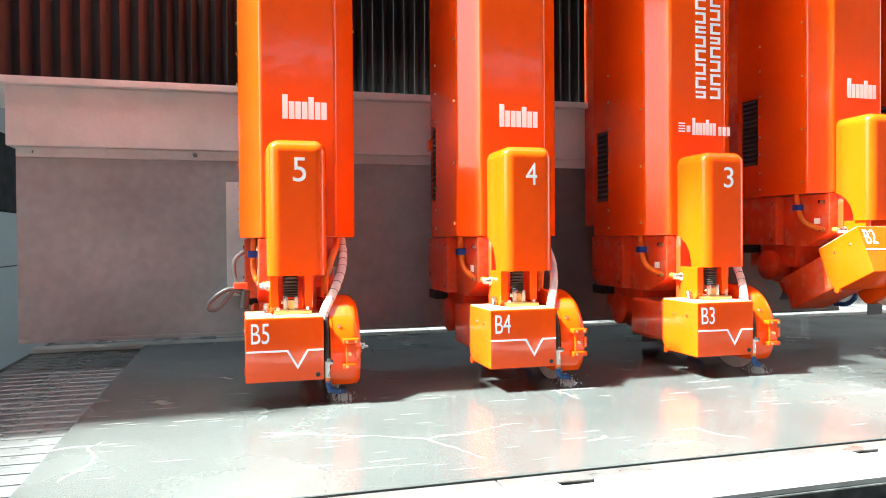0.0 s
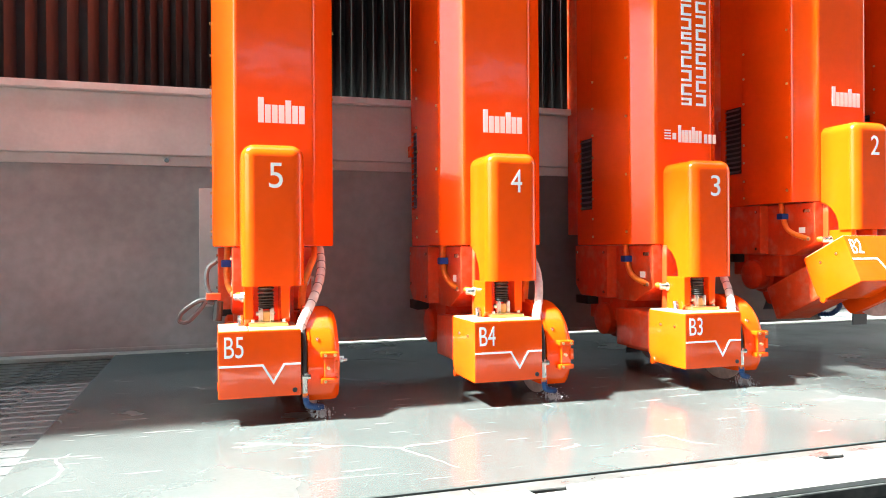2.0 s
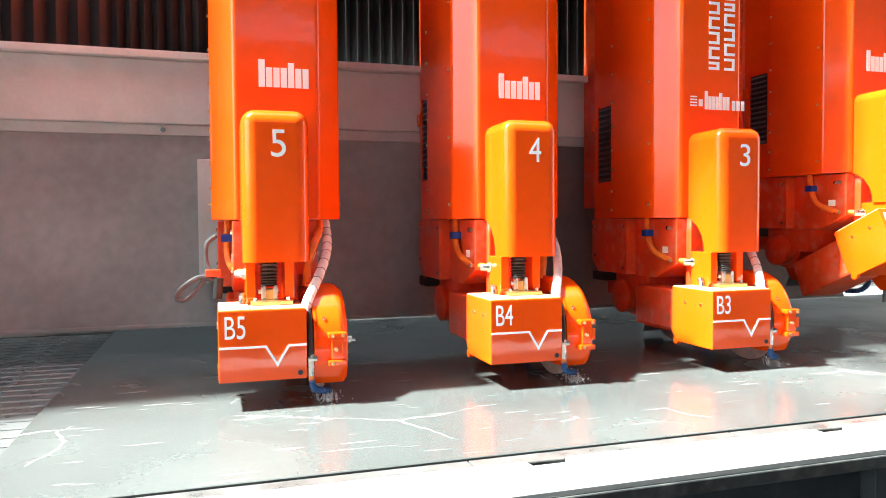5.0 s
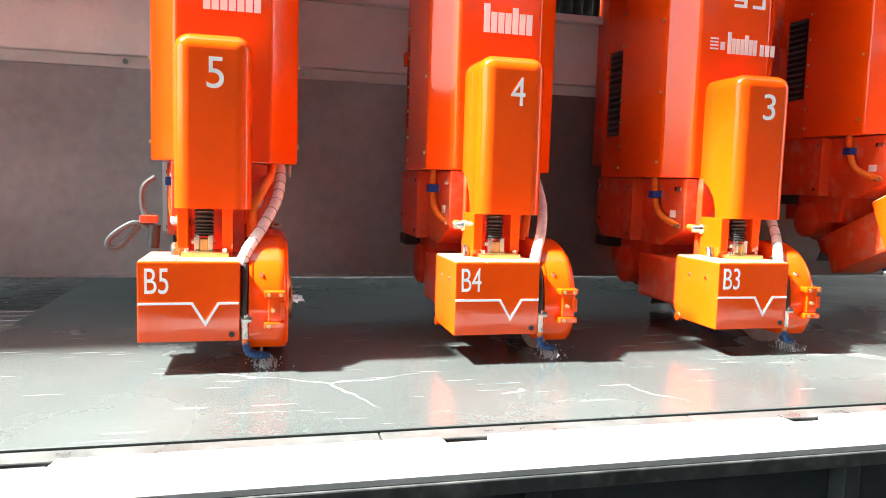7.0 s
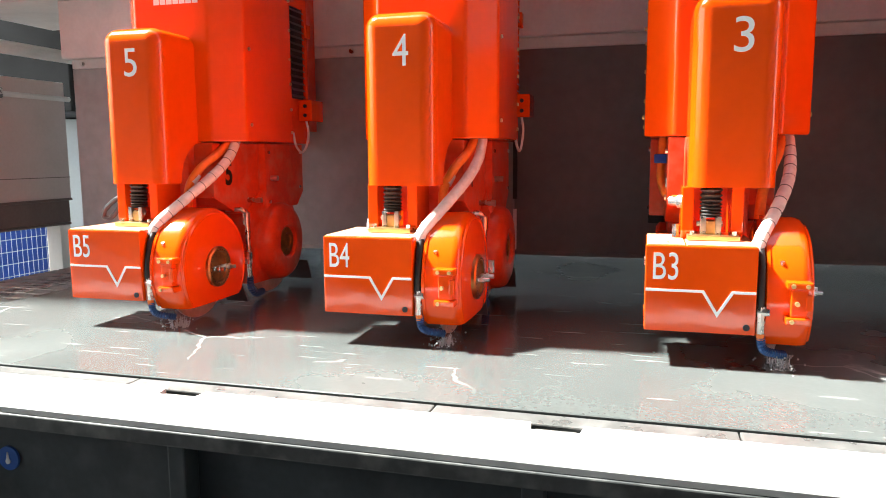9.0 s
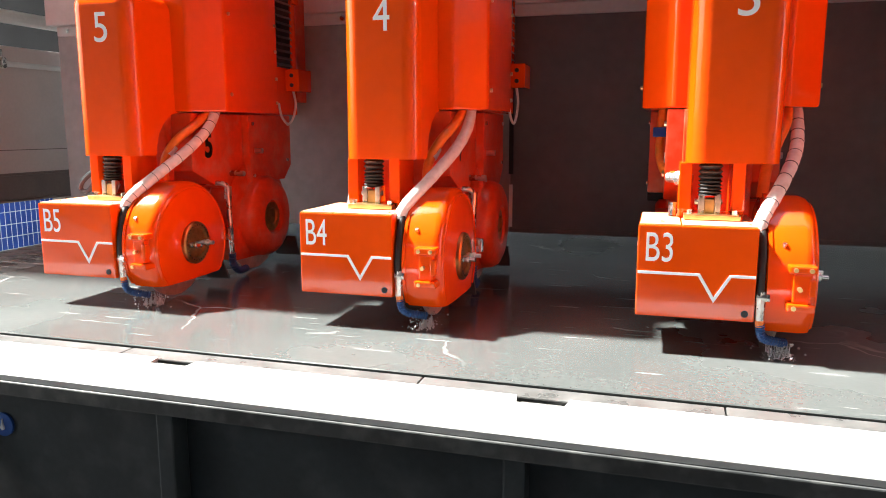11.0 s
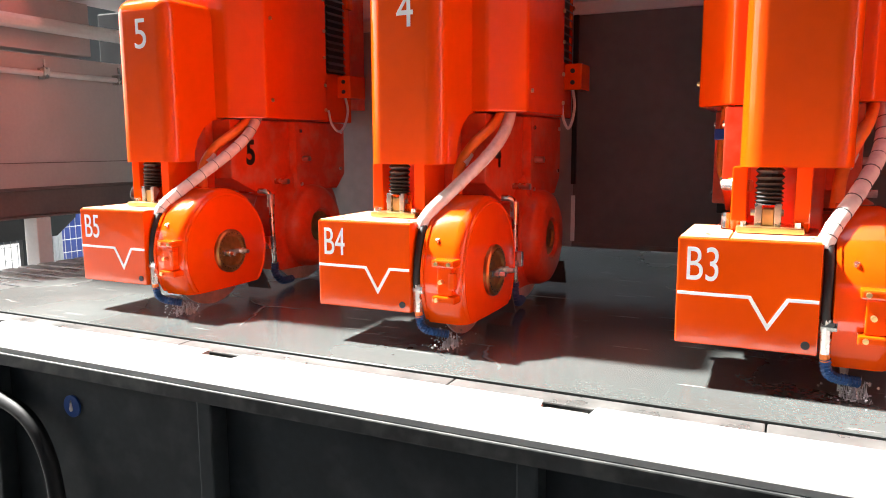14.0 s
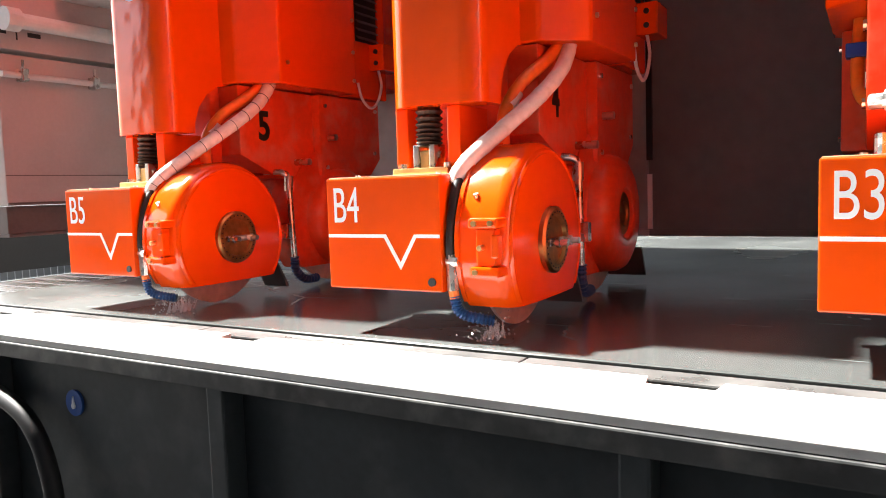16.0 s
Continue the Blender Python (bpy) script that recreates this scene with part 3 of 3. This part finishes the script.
    sp("hole_plug", rod((0.226, 2.3663, 1.067), (0.226, 2.3635, 1.067), 0.0075, n=16), BLACK, saw)
    for y in (2.43, 2.52):
        sp("side_screw", rod((0.001, y, 1.20), (-0.003, y, 1.20), 0.005, n=8), STEEL, saw)
    sp("side_tab", rod((-0.002, 2.575, 1.052), (0.012, 2.575, 1.052), 0.014), PAINT, saw)
    sp("saw_motor", box(0.03, 0.225, 2.60, 2.90, 1.075, 1.235, 0.012), PAINT_WORN, top)
    guard = sp("front_guard", turned([(0.262, 0.0), (0.262, 0.165), (0.270, 0.177), (0.276, 0.180), (0.340, 0.181), (0.353, 0.178), (0.362, 0.171), (0.367, 0.160), (0.3705, 0.12), (0.371, 0)], 2.556, 1.128, 64, 1.022), PAINT, top, "glossy orange-red round blade guard", True)
    sp("rim_band", turned([(0.268, 0.172), (0.268, 0.183), (0.276, 0.183), (0.276, 0.172)], 2.556, 1.128, 64, 1.03), PAINT, guard, smooth=True)
    sp("face_bead", turned([(0.3635, 0.168), (0.3655, 0.1675), (0.3690, 0.164), (0.3690, 0.160), (0.3665, 0.157)], 2.556, 1.128, 64, 1.03), PAINT, guard, smooth=True)
    hub = sp("hub", turned([(0.360, 0), (0.360, 0.062), (0.369, 0.062), (0.373, 0.057), (0.373, 0.047), (0.366, 0.044), (0.366, 0)], 2.556, 1.128, 40), BRONZE, guard, "bronze hub ring with small studs", True)
    for k in range(28):
        a = 2 * math.pi * k / 28
        sp("stud", rod((0.3725, 2.556 + 0.052 * math.cos(a), 1.128 + 0.052 * math.sin(a)), (0.3745, 2.556 + 0.052 * math.cos(a), 1.128 + 0.052 * math.sin(a)), 0.0016, n=6), BLACK, hub)
    sp("lever", box(0.368, 0.376, 2.518, 2.592, 1.118, 1.132, 0.002), STEEL, guard)
    for y in (2.527, 2.585):
        sp("lever_bolt", rod((0.37, y, 1.125), (0.405, y, 1.125), 0.006), STEEL, guard)
        sp("lever_bolt", rod((0.383, y, 1.125), (0.390, y, 1.125), 0.0095, n=6), STEEL, guard)
    hinge = sp("latch", box(0.306, 0.342, 2.360, 2.394, 1.098, 1.160, 0.003), PAINT, guard, "orange latch block with brass bolts")
    for z in (1.161, 1.080):
        sp("latch_arm", box(0.296, 0.350, 2.352, 2.402, z, z + 0.017, 0.004), PAINT, hinge)
    sp("latch_arm", box(0.336, 0.350, 2.354, 2.372, 1.112, 1.150, 0.003), PAINT, hinge)
    for x, z in ((0.318, 1.129), (0.308, 1.1695), (0.338, 1.1695), (0.308, 1.0885)):
        sp("latch_bolt", rod((x, 2.362, z), (x, 2.348, z), 0.005, n=10), BRASS, hinge)
    for y, z in ((2.455, 1.262), (2.40, 1.21), (2.60, 1.295)):
        sp("guard_screw", rod((0.30, y, z), (0.30, y - 0.004, z + 0.008), 0.005, n=8), STEEL, guard)
    sp("rear_clip", box(0.33, 0.375, 2.728, 2.742, 1.11, 1.15, 0.003), STEEL, guard)
    sp("blade", turned([(0.298, 0), (0.298, 0.160), (0.304, 0.160), (0.304, 0)], 2.556, 1.128, 72), BLADE, top, "steel saw blade below its guard", True)
    sp("splash_flap", prism([(2.70, 1.05), (2.707, 1.05), (2.742, 0.985), (2.735, 0.983)], "x", 0.285, 0.365), HOSE_GREY, top)
    brass = sp("brass_base", box(0.095, 0.215, 2.45, 2.545, 1.2565, 1.268, 0.002), BRASS, top, "brass base plate")
    sp("clevis", box(0.126, 0.139, 2.475, 2.515, 1.268, 1.312, 0.002), STEEL, brass)
    sp("clevis", box(0.161, 0.174, 2.475, 2.515, 1.268, 1.312, 0.002), STEEL, brass)
    sp("eye_block", box(0.1395, 0.1605, 2.478, 2.512, 1.268, 1.302, 0.003), BRASS, brass)
    sp("pin", rod((0.118, 2.494, 1.293), (0.178, 2.494, 1.293), 0.007), STEEL, brass)
    for x in (0.107, 0.203):
        sp("bolt", rod((x, 2.47, 1.268), (x, 2.47, 1.277), 0.006, n=6), STEEL, brass)
    if tilt == 0:
        part("dust_boot", tube([(0.15, 2.496, 1.308), (0.15, 2.498, 1.345), (0.15, 2.50, 1.40)], 0.021, 14, 9, 0.28), BLACK, top, "black rubber dust boot")
        part("wrapped_hose", tube([(0.245, 2.415, 1.235), (0.262, 2.44, 1.275), (0.302, 2.51, 1.335), (0.338, 2.60, 1.40), (0.352, 2.68, 1.46), (0.350, 2.74, 1.53)], 0.0152, 12, 10, 0.05, 5), HOSE_WHITE, top, "white spiral-wrapped hose", True)
        if number in "53":
            pts = curve_points([(0.245, 2.415, 1.235), (0.262, 2.44, 1.275), (0.302, 2.51, 1.335), (0.338, 2.60, 1.40), (0.352, 2.68, 1.46), (0.350, 2.74, 1.53)], 10)
            for i in range(6, 48, 4):
                d = (pts[i + 1] - pts[i]).normalized() * 0.0007
                part("wrap_gap", rod(pts[i] - d, pts[i] + d, 0.0164, n=12), HOSE_GREY, top)
        part("orange_cable", tube([(0.335, 2.73, 1.52), (0.322, 2.66, 1.47), (0.298, 2.60, 1.425), (0.276, 2.57, 1.37), (0.27, 2.57, 1.30)], 0.013, 10), HOSE_ORANGE, top, "orange cable", True)
        part("cable_tag", rod((0.291, 2.592, 1.408), (0.281, 2.577, 1.383), 0.0145, n=12), WHITE, top)
        hose = part("coolant_hose", tube([(0.252, 2.45, 1.265), (0.256, 2.41, 1.235), (0.257, 2.388, 1.185), (0.256, 2.380, 1.13), (0.256, 2.382, 1.095)], 0.0088, 10), BLACK, top, "black coolant hose", True)
        part("fitting", rod((0.250, 2.382, 1.103), (0.276, 2.378, 1.103), 0.010, n=8), STEEL, hose)
        part("fitting", rod((0.257, 2.382, 1.115), (0.258, 2.382, 1.052), 0.0105, n=8), STEEL, hose)
        part("fitting", rod((0.258, 2.382, 1.052), (0.260, 2.383, 1.038), 0.009, n=8), HOSE_ORANGE, hose)
        part("segment_hose", tube([(0.260, 2.383, 1.042), (0.264, 2.385, 1.020), (0.276, 2.392, 1.008), (0.298, 2.405, 1.001), (0.316, 2.418, 0.996)], 0.0082, 10, 7, 0.32), HOSE_BLUE, hose, "blue segmented coolant hose")
    # cable and connector on the other flank
    cab = part("side_cable", tube([(0.040, 2.835, 1.52), (0.036, 2.818, 1.45), (0.037, 2.785, 1.385), (0.052, 2.70, 1.35), (0.085, 2.60, 1.340)], 0.0115, 10), HOSE_ORANGE, top, "orange cable with a blue clamp", True)
    part("clamp", box(0.016, 0.055, 2.800, 2.835, 1.436, 1.462, 0.003), BLUE, cab)
    part("connector", rod((0.058, 2.612, 1.340), (0.112, 2.582, 1.340), 0.0125, n=12), STEEL, cab)
    part("connector", rod((0.080, 2.600, 1.340), (0.092, 2.593, 1.340), 0.018, n=12), STEEL, cab)
    part("connector", rod((0.072, 2.52, 1.255), (0.072, 2.53, 1.285), 0.010, n=10), STEEL, cab)
    if number == "5":
        loop = part("loose_cable", tube([(0.0, 2.70, 1.46), (-0.03, 2.69, 1.43), (-0.03, 2.68, 1.37), (-0.005, 2.66, 1.32), (-0.045, 2.66, 1.33), (-0.08, 2.66, 1.315), (-0.115, 2.66, 1.285), (-0.118, 2.66, 1.262), (-0.09, 2.66, 1.262), (-0.05, 2.66, 1.305), (-0.025, 2.66, 1.345)], 0.008, 8), HOSE_GREY, top, "dark grey loose cable loop", True)
        part("plug", rod((0.0, 2.66, 1.26), (0.005, 2.66, 1.325), 0.016), BLACK, loop)
        part("plug", box(-0.035, 0.012, 2.65, 2.68, 1.33, 1.352, 0.003), PAINT_WORN, loop)
    return top


HEADS = {"5": (0.018, 0.0, 0), "4": (0.833, 0.0, 0), "3": (1.654, 0.0, 0), "2": (2.475, 0.185, 25), "1": (3.29, 0.185, 25)}
heads = {}
for number, (x0, lift, tilt) in HEADS.items():
    heads[number] = head(number, x0, lift, tilt)


def splash(x0, seed):
    """Spray where the blade meets the slab: thin drops and strands of water."""
    rng = random.Random(seed)
    ob = new("water_splash")
    tagged(ob, "clear water splashing from the blade onto the slab", "water", "splashes under the blades")
    for k in range(3):
        bm = bmesh.new()
        for i in range(14):
            x, y, z = rng.gauss(0.312, 0.012), rng.gauss(2.428, 0.016), TOP + rng.uniform(0.008, 0.034)
            rod((x, y, TOP + 0.001), (x + rng.uniform(-0.006, 0.006), y + rng.uniform(-0.004, 0.01), z), rng.uniform(0.0012, 0.003), 0.0005, 6, bm)
        for i in range(30):
            c = Vector((rng.gauss(0.308, 0.022), rng.gauss(2.42, 0.025), TOP + abs(rng.gauss(0, 0.018)) + 0.002))
            bmesh.ops.create_icosphere(bm, subdivisions=1, radius=rng.uniform(0.001, 0.003), matrix=Matrix.Translation(c))
        tagged(part("spray", bm, WATER, ob), kind="stuff")
    return ob


splashes = {n: splash(HEADS[n][0], int(n)) for n in ("5", "4", "3")}

# ---- sides and distance ----
side = tagged(new("side_gantry"), "pale painted side gantry wall with a conduit pipe", "gantry wall")
part("lower_panel", box(-1.72, -1.60, 2.72, 4.1, 1.212, 1.885, 0.006), SIDE, side)
part("lower_fascia", box(-1.74, -1.615, 2.72, 4.1, 1.085, 1.210, 0.004), FASCIA, side)
part("upper_beam", box(-1.80, -1.57, 2.72, 3.45, 1.90, 2.42, 0.008), SIDE, side)
# added above the view to throw shade over the slab's left end
part("gantry_shade_block", box(-1.95, -1.70, 2.72, 6.0, 2.421, 3.6, 0.01), SIDE, side)
part("top_beam", box(-1.80, -1.57, 3.451, 6.0, 2.25, 2.42, 0.008), SIDE, side)
letters("Y", 0.045, 0.06, Matrix.Translation((-1.5685, 2.80, 1.945)) @ Matrix.Rotation(radians(90), 4, "Z") @ UP_FRONT, BLACK_INK, side, "axis_marking", "black letter Y")
part("arrow_bar", box(-1.5705, -1.5685, 2.85, 2.91, 1.965, 1.985), BLACK_INK, side)
part("arrow_bar", box(-1.5705, -1.5685, 2.725, 2.755, 1.965, 1.985), BLACK_INK, side)
part("seam", box(-1.60, -1.592, 2.72, 4.1, 1.212, 1.226, 0.002), FASCIA, side)
part("seam", box(-1.60, -1.597, 2.72, 4.1, 1.345, 1.349), FASCIA, side)
part("bottom_flange", box(-1.75, -1.61, 2.72, 4.1, 1.07, 1.084, 0.003), FASCIA, side)
part("conduit", rod((-1.57, 2.72, 1.79), (-1.57, 4.1, 1.79), 0.014), BEAM, side)
part("thick_pipe", rod((-1.52, 2.75, 2.02), (-1.52, 4.6, 2.02), 0.035), BEAM, side)
part("pipe_collar", rod((-1.52, 2.72, 2.02), (-1.52, 2.78, 2.02), 0.052), BEAM, side)
for y in (2.8, 3.15, 3.6):
    part("clip", box(-1.60, -1.545, y, y + 0.03, 1.765, 1.82, 0.003), STEEL, side)
    part("clip_screw", rod((-1.565, y + 0.015, 1.82), (-1.565, y + 0.015, 1.86), 0.006), STEEL, side)
for y in (3.08, 4.0):
    part("post", box(-1.70, -1.60, y, y + 0.08, 0, 1.07, 0.005), BEAM, side)
cab = tagged(new("side_cabinet"), "pale blue-grey machine cabinet with a round blue sign", "cabinet")
part("body", box(-2.3, -1.62, 4.75, 7.5, 0.0, 1.72, 0.01), CABINET, cab)
part("door_seam", box(-1.62, -1.615, 4.75, 7.5, 1.32, 1.328), BLACK, cab)
part("vent_slot", box(-1.62, -1.612, 5.0, 5.2, 1.23, 1.25), BLACK, cab)
part("round_sign", rod((-1.62, 5.02, 1.55), (-1.61, 5.02, 1.55), 0.035, n=24), SIGN, cab)
# solid black box gives the darkness of the opening above the cabinet
upper = tagged(part("dark_opening_block", box(-2.4, -1.64, 4.2, 7.5, 1.73, 2.3, 0.01), BELLOWS, None), "black block standing in for the dark opening above the cabinet", "housing")
bin_thing = tagged(new("blue_bin"), "deep blue plastic bin beside the machine", "bin")
part("bin_body", box(-3.95, -3.38, 4.93, 5.85, 0.0, 0.92, 0.02), BLUE, bin_thing)
part("bin_rim", box(-3.98, -3.35, 4.90, 5.88, 0.90, 0.95, 0.01), BLUE, bin_thing)


def fence(x0, y0, x1, y1, height):
    f = tagged(new("mesh_fence"), "grey wire mesh safety fence panel", "fence", "fence panels")
    a, b = Vector((x0, y0, 0)), Vector((x1, y1, 0))
    for p in (a, b):
        part("post", rod(p, p + Vector((0, 0, height)), 0.025, n=8), FENCE, f)
    n = int((b - a).length / 0.05)
    for k in range(1, n):
        p = a.lerp(b, k / n)
        part("wire", rod(p + Vector((0, 0, 0.1)), p + Vector((0, 0, height)), 0.003, n=4), FENCE, f)
    for k in range(int(height / 0.1)):
        z = Vector((0, 0, 0.1 + 0.1 * k))
        part("wire", rod(a + z, b + z, 0.003, n=4), FENCE, f)


fence(-3.3, 2.2, -3.3, 4.42, 1.8)
fence(-3.3, 4.46, -3.3, 6.6, 1.8)
chest = tagged(new("tool_chest"), "black steel chest on legs beside the fence", "chest")
part("chest_body", prism([(3.2, 1.06), (4.28, 1.06), (4.28, 0.92), (4.12, 0.80), (3.2, 0.80)], "x", -3.2, -2.85, 0.01), BELLOWS, chest)
part("chest_lid", box(-3.22, -2.83, 3.18, 4.30, 1.061, 1.085, 0.006), BLACK, chest)
for y in (3.25, 4.05):
    for x in (-3.18, -2.91):
        part("leg", box(x, x + 0.04, y, y + 0.04, 0.0, 0.80), BLACK, chest)
fence(3.9, 6.4, 5.4, 6.4, 1.6)

sign = tagged(new("warning_sign"), "round blue sign with a white drop on the machine base", "sign")
part("disc", rod((0.37, 1.735, 0.833), (0.37, 1.730, 0.833), 0.026, n=32), SIGN, sign)
drop = [(0.37 + 0.005 * math.sin(a), 0.827 - 0.006 * math.cos(a)) for a in [i * 0.5 for i in range(-5, 6)]]
part("drop", prism(drop + [(0.37, 0.847)], "y", 1.727, 1.7305), WHITE, sign)
hose = tagged(part("base_hose", tube([(-0.15, 1.69, 0.825), (0.11, 1.69, 0.842), (0.20, 1.69, 0.832), (0.28, 1.69, 0.795), (0.33, 1.69, 0.72), (0.352, 1.69, 0.60), (0.36, 1.69, 0.3), (0.36, 1.69, 0.025)], 0.018, 10), BLACK, None, smooth=True), "thick black hose along the machine base", "hose")


def motions():
    """The bridge with its heads and screens creeps forward; the spray shivers."""
    for ob in MOVING:
        x, z = 0.0, 0.0
        for number, h in heads.items():
            if ob == h:
                x, z = HEADS[number][0], HEADS[number][1]
        walk(ob, [(t, pose(x, bridge(t), z)) for t in (0.0, 8.0, 16.0)])
    rng = random.Random(7)
    for number, ob in splashes.items():
        walk(ob, [(k * 0.2, pose(HEADS[number][0] + rng.uniform(-0.004, 0.004), bridge(k * 0.2) + rng.uniform(-0.004, 0.004), rng.uniform(-0.002, 0.001))) for k in range(81)])


motions()
